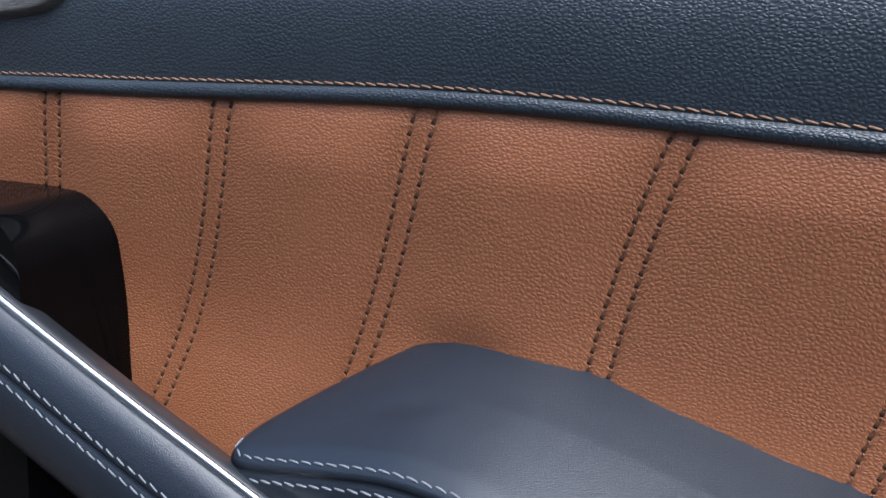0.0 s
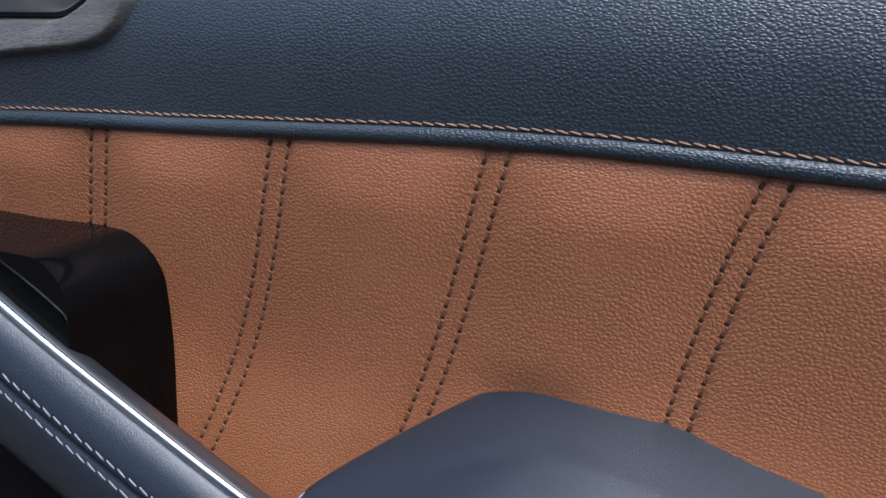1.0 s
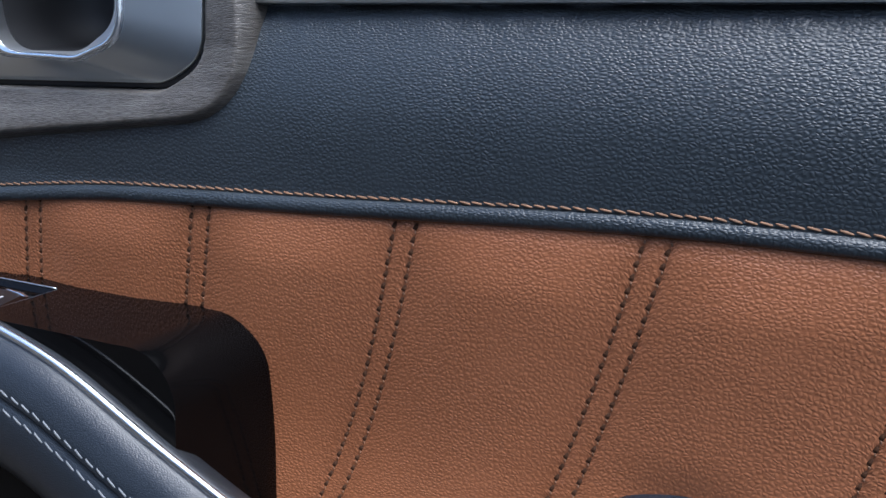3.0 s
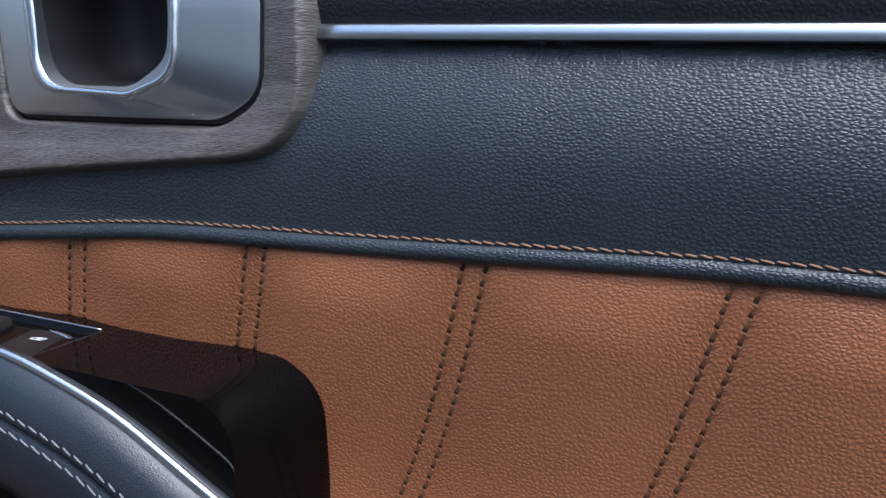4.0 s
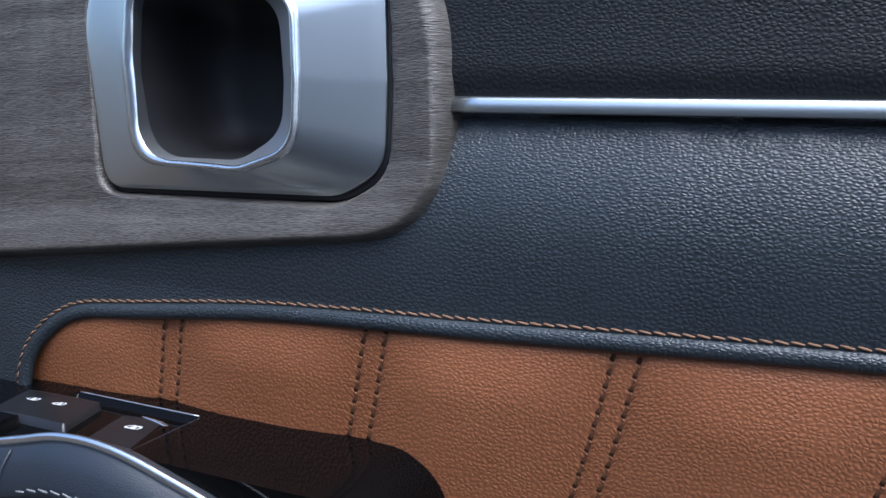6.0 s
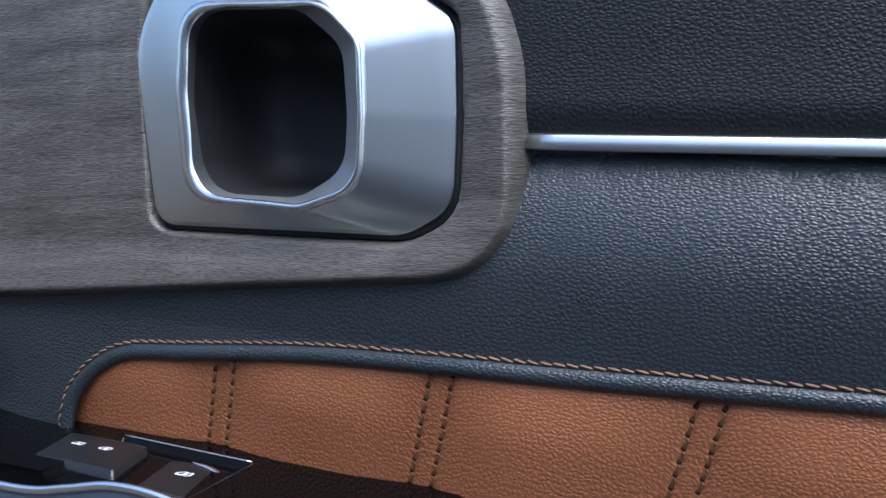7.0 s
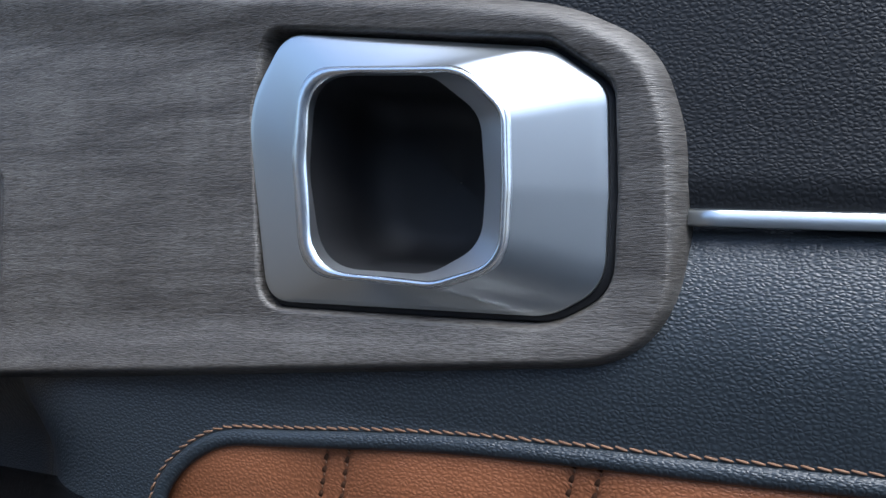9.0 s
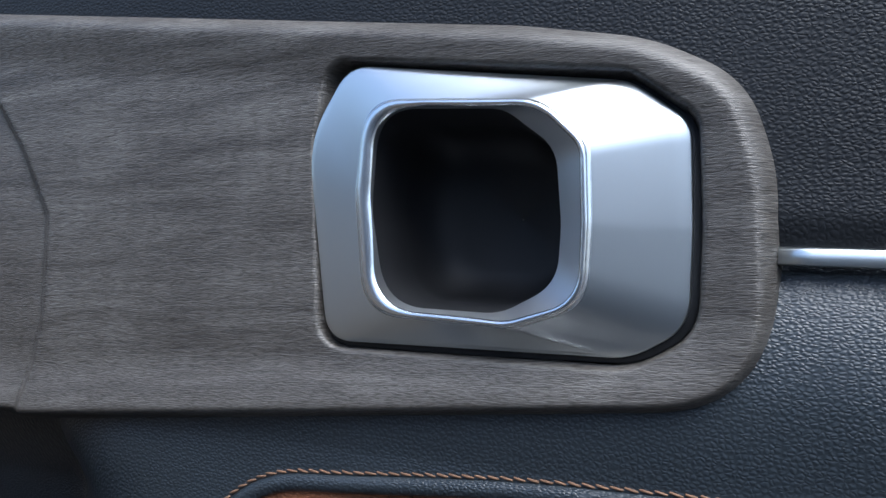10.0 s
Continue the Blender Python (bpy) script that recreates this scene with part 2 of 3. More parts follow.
def stitches(name, path, pitch, length, radius, tilt, mat, parent, out=(0, -1, 0), sink=0.0, taper=0.0, label=""):
    """A row of short plump threads along a path, each a little turned, all one part."""
    pts = resample(path, pitch / 8) if pitch else path
    verts, faces, o = [], [], Vector(out)
    for k in range(4, len(pts) - 5, 8):
        p = pts[k]
        d = (pts[k + 4] - pts[k - 4]).normalized()
        side = d.cross(o).normalized()
        nrm = side.cross(d).normalized()
        d = (d + side * (tilt + random.uniform(-0.05, 0.05))).normalized()
        side = d.cross(nrm).normalized()
        half = length / 2 * random.uniform(0.93, 1.05)
        base = len(verts)
        rings = ((-1.0, 0.4, -0.75), (-0.75, 0.85, -0.1), (0.0, 1.0, 0.1), (0.75, 0.85, -0.1), (1.0, 0.4, -0.75))
        for u, w, h in rings:
            w *= 1 + taper * u
            for j in range(6):
                a = j * math.pi / 3
                verts.append(p + d * half * u + side * radius * w * math.cos(a) + nrm * (radius * (w * math.sin(a) * 0.8 + h) - sink))
        for r in range(4):
            faces += [(base + r * 6 + j, base + r * 6 + (j + 1) % 6, base + r * 6 + 6 + (j + 1) % 6, base + r * 6 + 6 + j) for j in range(6)]
        faces += [tuple(base + j for j in range(6)), tuple(base + 24 + j for j in range(6))]
    return mesh_part(name, verts, faces, mat, parent, label)


def smooth01(u):
    u = np.clip(u, 0, 1)
    return u * u * (3 - 2 * u)


# ---- outlines of the wood trim and of the handle in it ----
WOOD_EDGE = rounded([(-0.80, 0.018, 0), (-0.579, 0.0103, 0.004), (-0.2740, 0.0425, 0.060), (-0.2735, 0.118, 0.08), (-0.2835, 0.149, 0.08), (-0.315, 0.1645, 0.08), (-0.36, 0.1715, 0.2), (-0.80, 0.210, 0)], 14)
BEZEL = [(-0.4270, 0.1580, 0.014), (-0.4432, 0.130, 0.06), (-0.4312, 0.0555, 0.012), (-0.319, 0.0568, 0.026), (-0.3004, 0.0680, 0.020), (-0.3002, 0.1, 0.05), (-0.3020, 0.1345, 0.013), (-0.3225, 0.1485, 0.020)]
RIDGE = [(-0.418, 0.1440, 0.015), (-0.4200, 0.110, 0.05), (-0.4145, 0.0665, 0.018), (-0.358, 0.0645, 0.024), (-0.3320, 0.0735, 0.016), (-0.3315, 0.1, 0.05), (-0.3332, 0.1265, 0.012), (-0.3495, 0.1415, 0.024)]
CUP = [(-0.4165, 0.1428, 0.016), (-0.4180, 0.105, 0.05), (-0.4105, 0.0692, 0.02), (-0.364, 0.0690, 0.026), (-0.3438, 0.0800, 0.020), (-0.3432, 0.1, 0.05), (-0.346, 0.126, 0.016), (-0.366, 0.1403, 0.018)]
RECESS = rounded([(-0.4365, 0.1610, 0.012), (-0.4412, 0.130, 0.04), (-0.4352, 0.0522, 0.013), (-0.318, 0.0525, 0.030), (-0.2966, 0.0650, 0.020), (-0.2963, 0.1, 0), (-0.2985, 0.1365, 0.012), (-0.3215, 0.1518, 0.012)])
MID = (-0.375, 0.105)


def distance(P, outline):
    """Distance from each point to the closed outline, positive inside."""
    q = np.array([[p.x, p.y] for p in outline])
    a, b = q, np.roll(q, -1, 0)
    best = np.full(len(P), 9.0)
    inside = np.zeros(len(P), bool)
    for s, e in zip(a, b):
        d = e - s
        n = d @ d
        if n < 1e-14:
            continue
        t = np.clip(((P - s) @ d) / n, 0, 1)
        best = np.minimum(best, np.hypot(*(P - s - t[:, None] * d).T))
        if s[1] != e[1]:
            hit = (s[1] > P[:, 1]) != (e[1] > P[:, 1])
            inside ^= hit & (P[:, 0] < (e[0] - s[0]) * (P[:, 1] - s[1]) / (e[1] - s[1]) + s[0])
    return np.where(inside, best, -best)


# ---- the door panel ----
STRIP_LOW, STRIP_HIGH = 0.0892, 0.0950
EDGE = [(0.40, 0.006), (0.20, 0.012), (0.05, 0.015), (-0.055, 0.0185), (-0.12, 0.019), (-0.20, 0.0165), (-0.261, 0.0145), (-0.308, 0.0135),
        (-0.361, 0.0115), (-0.421, 0.006), (-0.452, 0.0025), (-0.470, -0.006), (-0.483, -0.019), (-0.4885, -0.033), (-0.491, -0.060)]
edge_line = spline([(x, 0, z) for x, z in EDGE], 0.001)


def pucker(x):
    """Small uneven waves where the leather is drawn under the strip."""
    return 0.0007 * np.sin(x * 90 + 2 * np.sin(x * 37)) * (0.5 + 0.5 * np.sin(x * 23 + 1)) + 0.0003 * np.sin(x * 310 + 3 * np.sin(x * 71))


def upper_y(x, z):
    """Front of the navy leather between the tan insert and the bright strip: a long swelling."""
    u = (z - 0.015) / (STRIP_LOW - 0.015)
    y = 0.0006 - 0.0042 * np.sin(np.clip(u, 0, 0.5) * np.pi) + 0.0090 * np.clip((u - 0.42) / 0.58, 0, 1) ** 2.1
    turned = 2.2 * np.clip(-0.480 - x, 0, 0.10) ** 2 * smooth01((0.010 - z) / 0.045)
    return y + turned + 7.0 * np.clip(-0.530 - x, 0, 0.08) ** 2 + pucker(x) * smooth01((u - 0.80) / 0.2)


def insert_depth(z):
    u = np.clip((0.005 - z) / 0.12, 0, 1)
    return 0.0017 + 0.0208 * np.sin(u ** 1.25 * np.pi / 2)


SEAM_TOP = [-0.405, -0.309, -0.2125, -0.117, -0.0168, 0.093, 0.200]
SEAM_BOW = [(0.20, 0.9), (0.20, 0.9), (0.22, 0.85), (0.26, 0.5), (0.37, -0.9), (0.36, -0.5), (0.36, -0.5)]
SEAM_GAP = 0.0092
STITCH_DROP = 0.0051


def seam_x(k, z):
    d = 0.009 - z
    return SEAM_TOP[k] - SEAM_BOW[k][0] * d - SEAM_BOW[k][1] * d * np.abs(d)


def insert_y(x, z):
    """Front of the tan insert: hollow below, puffed between its double seams, pinched along them."""
    y = insert_depth(z)
    near = np.full(np.shape(x), 1.0)
    for k in range(len(SEAM_TOP)):
        c = seam_x(k, z)
        for s in (0.0, SEAM_GAP):
            d = np.abs(x - c - s)
            pit = 0.5 + 0.5 * np.cos(2 * np.pi * (z - 0.012) / STITCH_DROP)
            y = y + (0.0010 + 0.0007 * pit) * np.exp(-(d / 0.0015) ** 2)
        y = y + 0.0010 * np.exp(-((x - c - SEAM_GAP / 2) / 0.0075) ** 2)
        near = np.minimum(near, np.clip(np.abs(x - c - SEAM_GAP / 2) - SEAM_GAP / 2, 0, None))
    # pressed in above the elbow pad's corner
    y = y + 0.0035 * np.exp(-((x + 0.100) / 0.022) ** 2 - ((z + 0.094) / 0.014) ** 2)
    return y - 0.0026 * smooth01(near / 0.030) * smooth01((0.012 - z) / 0.030)


def uncovered(xs, zs, faces):
    """The faces of a leather sheet that do not lie behind the wood trim."""
    d = distance(np.stack([xs.ravel(), zs.ravel()], 1), WOOD_EDGE)
    return [f for f in faces if min(d[list(f)]) < 0.004]


def door():
    root = thing("car_door_panel", "navy leather car door panel with stitched tan leather insert", "door panel")
    # navy leather, column by column down to the edge of the insert
    lo_x = np.array([p.x for p in edge_line])[::-1]
    lo_z = np.array([p.z for p in edge_line])[::-1]
    keep = np.concatenate([[True], np.diff(np.maximum.accumulate(lo_x)) > 1e-7])
    xs = np.unique(np.concatenate([np.arange(-0.80, -0.492, 0.006), np.arange(-0.4915, -0.44, 0.0007), np.arange(-0.44, 0.36, 0.0025)]))
    low = np.where(xs < -0.4905, -0.061, np.interp(xs, lo_x[keep], lo_z[keep]))
    nv = 40
    X = np.repeat(xs[:, None], nv, 1)
    V = np.linspace(0, 1, nv)[None]
    Z = low[:, None] + (STRIP_LOW - low[:, None]) * V
    Y = upper_y(X, Z)
    mesh_part("lower_leather", np.stack([X, Y, Z], -1).reshape(-1, 3), uncovered(X, Z, grid_faces(len(xs), nv)), NAVY, root, "grained navy leather band")
    # charcoal leather above the strip
    xs = np.arange(-0.80, 0.37, 0.004)
    zs = np.linspace(STRIP_HIGH, 0.34, 62)
    X, Z = np.meshgrid(xs, zs, indexing="ij")
    Y = 0.0012 - 0.0022 * smooth01((Z - STRIP_HIGH) / 0.008) - 0.03 * np.clip(Z - 0.12, 0, 1)
    mesh_part("upper_leather", np.stack([X, Y, Z], -1).reshape(-1, 3), uncovered(X, Z, grid_faces(len(xs), len(zs))), CHARCOAL, root, "dark charcoal grained upper leather")
    # tan insert
    xs, zs = np.arange(-0.497, 0.36, 0.001), np.arange(-0.215, 0.0215, 0.00127)
    X, Z = np.meshgrid(xs, zs, indexing="ij")
    Y = insert_y(X, Z)
    insert = mesh_part("insert", np.stack([X, Y, Z], -1).reshape(-1, 3), grid_faces(len(xs), len(zs)), TAN, root, "tan leather insert with double seams")
    for k in range(len(SEAM_TOP)):
        for s in (0.0, SEAM_GAP):
            zz = 0.012 - np.arange(0, 40 * 8) * STITCH_DROP / 8
            xx = seam_x(k, zz) + s
            row = [Vector(p) for p in zip(xx, insert_y(xx, zz), zz)]
            # stitch wedges in the pits, their dark brown also painting the dents' shadows
            stitches("seam", row[4:], 0, 0.0042, 0.00125, 0.20, SHADED_THREAD, insert, sink=0.0001, taper=0.75)
            stitches("seam_thread", [p + Vector((0.0004, -0.0002, 0)) for p in row], 0, 0.0014, 0.00036, -0.5, SEAM_THREAD, insert)
    # rolled leather edge and its tan stitching
    ring = [(0.0035 * math.cos(a), 0.0028 * math.sin(a)) for a in np.linspace(0, 2 * math.pi, 14, endpoint=False)]
    roll = [Vector((p.x, 0.0012, p.z)) for p in edge_line[::3]]
    shift = []
    for k, p in enumerate(roll):
        d = (roll[min(k + 1, len(roll) - 1)] - roll[max(k - 1, 0)]).normalized()
        shift.append((d.cross(Vector((0, -1, 0))).normalized(), p))
    sign = 1 if shift[10][0].z < 0 else -1
    pipe = sweep("piping", [p + s * sign * 0.0036 for s, p in shift], ring, NAVY, root, "rolled navy leather edge")
    row = [Vector((p.x, float(upper_y(p.x, p.z)) - 0.0002, p.z)) + s * sign * -0.0008 for s, p in shift]
    stitches("edge_stitching", row, 0.0048, 0.0049, 0.00048, 0.22, TAN_THREAD, pipe, label="tan thread stitching")
    # bright strip
    sec = [(0.0029 * a, b) for a, b in ((-1, -0.004), (-1, 0.0004), (-0.93, 0.0013), (-0.78, 0.0019), (-0.55, 0.0022), (0.72, 0.0029), (0.92, 0.0026), (1, 0.0018), (1, -0.004))]
    zc = (STRIP_LOW + STRIP_HIGH) / 2
    sweep("bright_strip", [Vector((x, 0.0015, zc)) for x in np.arange(-0.2746, 0.36, 0.01)], sec, SATIN, root, "satin chrome trim strip")
    # the door's carrier behind the leather
    v, f = [], []
    for x in (-0.82, 0.38):
        for y in (0.075, 0.095):
            for z in (-0.65, 0.34):
                v.append((x, y, z))
    f = [(0, 1, 3, 2), (4, 6, 7, 5), (0, 4, 5, 1), (2, 3, 7, 6), (0, 2, 6, 4), (1, 5, 7, 3)]
    mesh_part("carrier", v, f, PLASTIC, root, "black door carrier", smooth=False)
    return root


door()

# ---- wood trim with the handle's recess ----
def wood_trim():
    q = np.array([[p.x, p.y] for p in WOOD_EDGE])
    right = q[:, 0].max()
    k = int(np.argmax(q[:, 0]))
    lowq = q[:k + 1]
    highq = q[k:][::-1]
    lowq, highq = lowq[np.argsort(lowq[:, 0])], highq[np.argsort(highq[:, 0])]
    xs = np.unique(np.concatenate([np.arange(-0.80, -0.62, 0.004), np.arange(-0.62, -0.56, 0.001), np.arange(-0.56, -0.45, 0.003), np.arange(-0.45, -0.29, 0.0011), right - 0.017 * (np.linspace(1, 0.0, 40) ** 2)]))
    zb, zt = np.interp(xs, lowq[:, 0], lowq[:, 1]), np.interp(xs, highq[:, 0], highq[:, 1])
    v = (1 - np.cos(np.linspace(0, math.pi, 130))) / 2 * 0.35 + np.linspace(0, 1, 130) * 0.65
    X = np.repeat(xs[:, None], len(v), 1)
    Z = zb[:, None] + (zt - zb)[:, None] * v[None]
    P = np.stack([X.ravel(), Z.ravel()], 1)
    d = np.clip(distance(P, WOOD_EDGE), 0, 1)
    # rounded rim, a soft ridge, then a shallow dish
    w = 0.0042 + 0.0038 * smooth01((P[:, 1] - 0.05) / 0.09)
    y = 0.0045 - 0.0025 * smooth01(d / 0.0012) - 0.0100 * np.sin(np.clip(d / (w * 1.25), 0, 1) * math.pi / 2) ** 0.9 + 0.0036 * smooth01((d - w * 0.9) / 0.022)
    # the fold towards the front end
    fold = np.interp(P[:, 1], [0.0, 0.016, 0.056, 0.100, 0.130, 0.159, 0.20], [-0.584, -0.579, -0.570, -0.570, -0.587, -0.610, -0.65])
    g = P[:, 0] - fold
    y = y + 0.0042 * smooth01(-g / 0.009) - 0.06 * np.clip(-g - 0.009, 0, 1)
    # recess for the handle
    r = distance(P, RECESS)
    y = y + 0.0085 * smooth01(r / 0.0024)
    y = np.where(r > 0.012, 0.055, y)
    y = np.where(d <= 1e-6, 0.006, y)
    root = thing("wood_trim", "grey-brown open-pored wood veneer trim around door handle", "trim panel")
    mesh_part("veneer", np.stack([P[:, 0], y, P[:, 1]], 1), grid_faces(len(xs), len(v)), WOOD, root)
    return root


wood_trim()


def handle():
    root = thing("door_handle", "satin chrome door handle bezel with black finger cup", "door handle")
    n = len(matched(BEZEL))

    def ring(corners, y):
        p = matched(corners)
        yy = y(p[:, 0]) if callable(y) else np.full(n, y)
        return np.stack([p[:, 0], yy, p[:, 1]], 1)

    def between(a, b, t):
        return a + (b - a) * t

    def loft(name, rings, mat, label=""):
        v = np.concatenate(rings)
        f = [(r * n + j, r * n + (j + 1) % n, (r + 1) * n + (j + 1) % n, (r + 1) * n + j) for r in range(len(rings) - 1) for j in range(n)]
        return mesh_part(name, v, f, mat, root, label)

    crest = lambda x: -0.0065 - 0.0065 * np.clip((x + 0.42) / 0.09, 0, 1)
    outer, top = ring(BEZEL, lambda x: -0.0046 + 0.0028 * np.clip((x + 0.44) / 0.14, 0, 1)), ring(RIDGE, crest)
    cup = ring(CUP, lambda x: 0.002 - 0.006 * np.clip((x + 0.40) / 0.05, 0, 1))
    outward = outer - np.array([MID[0], 0, MID[1]])
    outward[:, 1] = 0
    outward /= np.linalg.norm(outward, axis=1)[:, None]
    roll = [outer + outward * 0.0010 * (math.sin(a) - 1) + np.array([0, 0.0010 * (1 - math.cos(a)), 0]) for a in np.linspace(math.pi * 0.55, 0.15, 6)]
    skirt = outer + np.array([0, 0.0022, 0])
    face = [skirt] + roll + [between(outer, top, t) for t in (0.10, 0.2, 0.35, 0.5, 0.7, 0.9, 0.965)]
    shift = np.array([0.0010, 0, -0.0006])
    base = [skirt - outward * 0.003, skirt + outward * 0.0012 + shift, skirt + outward * 0.0018 + shift + np.array([0, 0.001, 0]), skirt + outward * 0.0018 + shift + np.array([0, 0.009, 0])]
    loft("base_ring", base, PLASTIC, "black base ring round the bezel")
    loft("bezel", face, SATIN, "satin chrome bezel")
    # a rounded bead along the crest, then the throat down to the cup
    inward = np.array([MID[0], 0, MID[1]]) - top * np.array([1, 0, 1])
    inward /= np.linalg.norm(inward, axis=1)[:, None]
    bead = [between(outer, top, 0.965)]
    for a in np.linspace(0.15, math.pi * 0.95, 9):
        wide = (0.0026 + 0.0030 * np.clip((-0.395 - top[:, 0]) / 0.018, 0, 1))[:, None]
        bead.append(top + inward * wide * (1 - math.cos(a)) / 2 + np.array([0, -0.0015 * math.sin(a), 0]))
    loft("lip", bead, POLISHED, "polished chrome inner lip")
    loft("throat", [bead[-1], between(bead[-1], cup, 0.3), between(bead[-1], cup, 0.65), cup], THROAT, "satin chrome throat of the cup")
    deep = cup.copy()
    deep[:, 1] = 0.046
    deep = between(deep, np.array([MID[0], 0.046, MID[1]]), np.array([0.12, 0, 0.12]))
    floor_ring = between(deep, np.array([MID[0], 0.05, MID[1]]), 0.35)
    centre = np.repeat([[MID[0], 0.052, MID[1]]], n, 0) + (floor_ring - np.array([MID[0], 0.052, MID[1]])) * 0.02
    loft("cup", [cup, between(cup, deep, 0.5), deep, floor_ring, centre], CUP_BLACK, "deep black plastic finger cup")
    return root


handle()


# ---- switch console: glossy black shelf that turns down at its rear end ----
BAR_LINE = [(-0.60, -0.050), (-0.50, -0.047), (-0.455, -0.046), (-0.433, -0.042), (-0.412, -0.0375), (-0.389, -0.0380), (-0.362, -0.0445), (-0.329, -0.0560), (-0.281, -0.0805), (-0.214, -0.1120), (-0.154, -0.1390), (-0.06, -0.183)]


def console():
    root = thing("switch_console", "glossy piano black switch console beside tan insert", "console")
    us = np.concatenate([np.arange(0, 0.30, 0.01), np.arange(0.30, 0.45, 0.001), np.arange(0.45, 0.509, 0.004), np.arange(0.509, 0.72, 0.0018)])
    ys = np.linspace(0.024, -0.040, 65)
    verts, flat, r = [], 0.509, 0.024
    for u in us:
        # along the top from the front end, round the shoulder, then down
        if u < flat:
            x, z, = -0.81 + u, 0.0
        elif u < flat + r * math.pi / 2:
            a = (u - flat) / r
            x, z = -0.81 + flat + r * math.sin(a), -r * (1 - math.cos(a))
        else:
            x, z = -0.81 + flat + r, -r - (u - flat - r * math.pi / 2)
        for y in ys:
            back = 0.12 * max(0.0, 0.014 - y) * min(1.0, u / flat)
            well = 0.0032 * float(smooth01((x + 0.453) / 0.0015) * smooth01((-0.3850 - x) / 0.0015) * smooth01((0.0015 - y) / 0.0015))
            level = shelf(x, y) + z - well
            verts.append((x - back, y, level))
        for dy, dz in ((-0.0001, -0.003), (-0.0001, -0.02), (-0.0001, -0.25)):
            verts.append((x - back, ys[-1] + dy, level + dz))
    rows, turn = len(ys) + 3, len(ys) - 1
    faces = grid_faces(len(us), rows)
    mesh_part("console_top", verts, [f for f in faces if f[0] % rows < turn], PIANO, root)
    rim = [Vector((x - 0.0013, 0.0021, shelf(x, 0.0021) + 0.0001)) for x in np.linspace(-0.4515, -0.3860, 24)]
    sweep("recess_edge", rim, [(0.0005 * math.cos(a), 0.0004 * math.sin(a)) for a in np.linspace(0, 2 * math.pi, 8, endpoint=False)], SATIN, root, "thin silver edge of the switch recess", up=(0, 0, 1))
    mesh_part("console_side", verts, [f for f in faces if f[0] % rows >= turn], PIANO, root)
    return root


def shelf(x, y):
    """Height of the console's top."""
    return 0.0035 * min(1.0, max(0.0, (-0.31 - x) / 0.14)) - 0.0405 - 0.10 * max(0.0, 0.012 - y)


console()


def window_icon(root, x, y, z, size, mat, flip=1):
    """A small car-window sign: an open outline with a bar in it."""
    pts = [(-1.0, -0.5), (-1.0, 0.1), (-0.35, 0.6), (1.0, 0.6), (1.0, -0.5)]
    v, f = [], []
    for (a, b), (c, d) in zip(pts, pts[1:] + pts[:1]):
        p, q = Vector((a * size, b * size, 0)), Vector((c * size, d * size, 0))
        w = (q - p).normalized().cross(Vector((0, 0, 1))) * size * 0.10
        k = len(v)
        v += [p - w, p + w, q + w, q - w]
        f.append((k, k + 1, k + 2, k + 3))
    k = len(v)
    v += [Vector((-0.25 * size, -0.35 * size, 0)), Vector((0.45 * size, -0.35 * size, 0)), Vector((0.45 * size, 0.3 * size, 0)), Vector((-0.1 * size, 0.3 * size, 0))]
    f.append((k, k + 1, k + 2, k + 3))
    return mesh_part("icon", [Vector((x, y, z)) + p for p in v], f, mat, root, "white window icon", smooth=False)


def rocker(name, x0, x1, y0, y1, base, height, crown, label, icons):
    """A switch key: a block with rounded shoulders and a crowned top."""
    root = thing(name, label, "switch")
    nx, ny = 26, 16
    v = []
    for i in range(nx):
        a = -1 + 2 * i / (nx - 1)
        a = math.copysign(abs(a) ** 0.6, a)
        for j in range(ny):
            b = -1 + 2 * j / (ny - 1)
            b = math.copysign(abs(b) ** 0.6, b)
            x, y = (x0 + x1) / 2 + a * (x1 - x0) / 2, (y0 + y1) / 2 + b * (y1 - y0) / 2
            e = min((1 - abs(a)) * (x1 - x0) / 2, (1 - abs(b)) * (y1 - y0) / 2)
            r = 0.0012
            z = base + (height + crown * (1 - a * a)) * (math.sqrt(max(0.0, 1 - (1 - min(1, e / r)) ** 2)) if e < r else 1.0)
            v.append((x - 0.18 * (y - y0), y, z - 0.10 * (y1 - y)))
    key = mesh_part("key", v, grid_faces(nx, ny), GREY_PLASTIC, root)
    for ix, iy, s in icons:
        a = (ix - (x0 + x1) / 2) / ((x1 - x0) / 2)
        window_icon(key, ix - 0.18 * (iy - y0), iy, base + height + crown * (1 - a * a) + 0.0003 - 0.10 * (y1 - iy), s, WHITE_MARK)
    return root, key


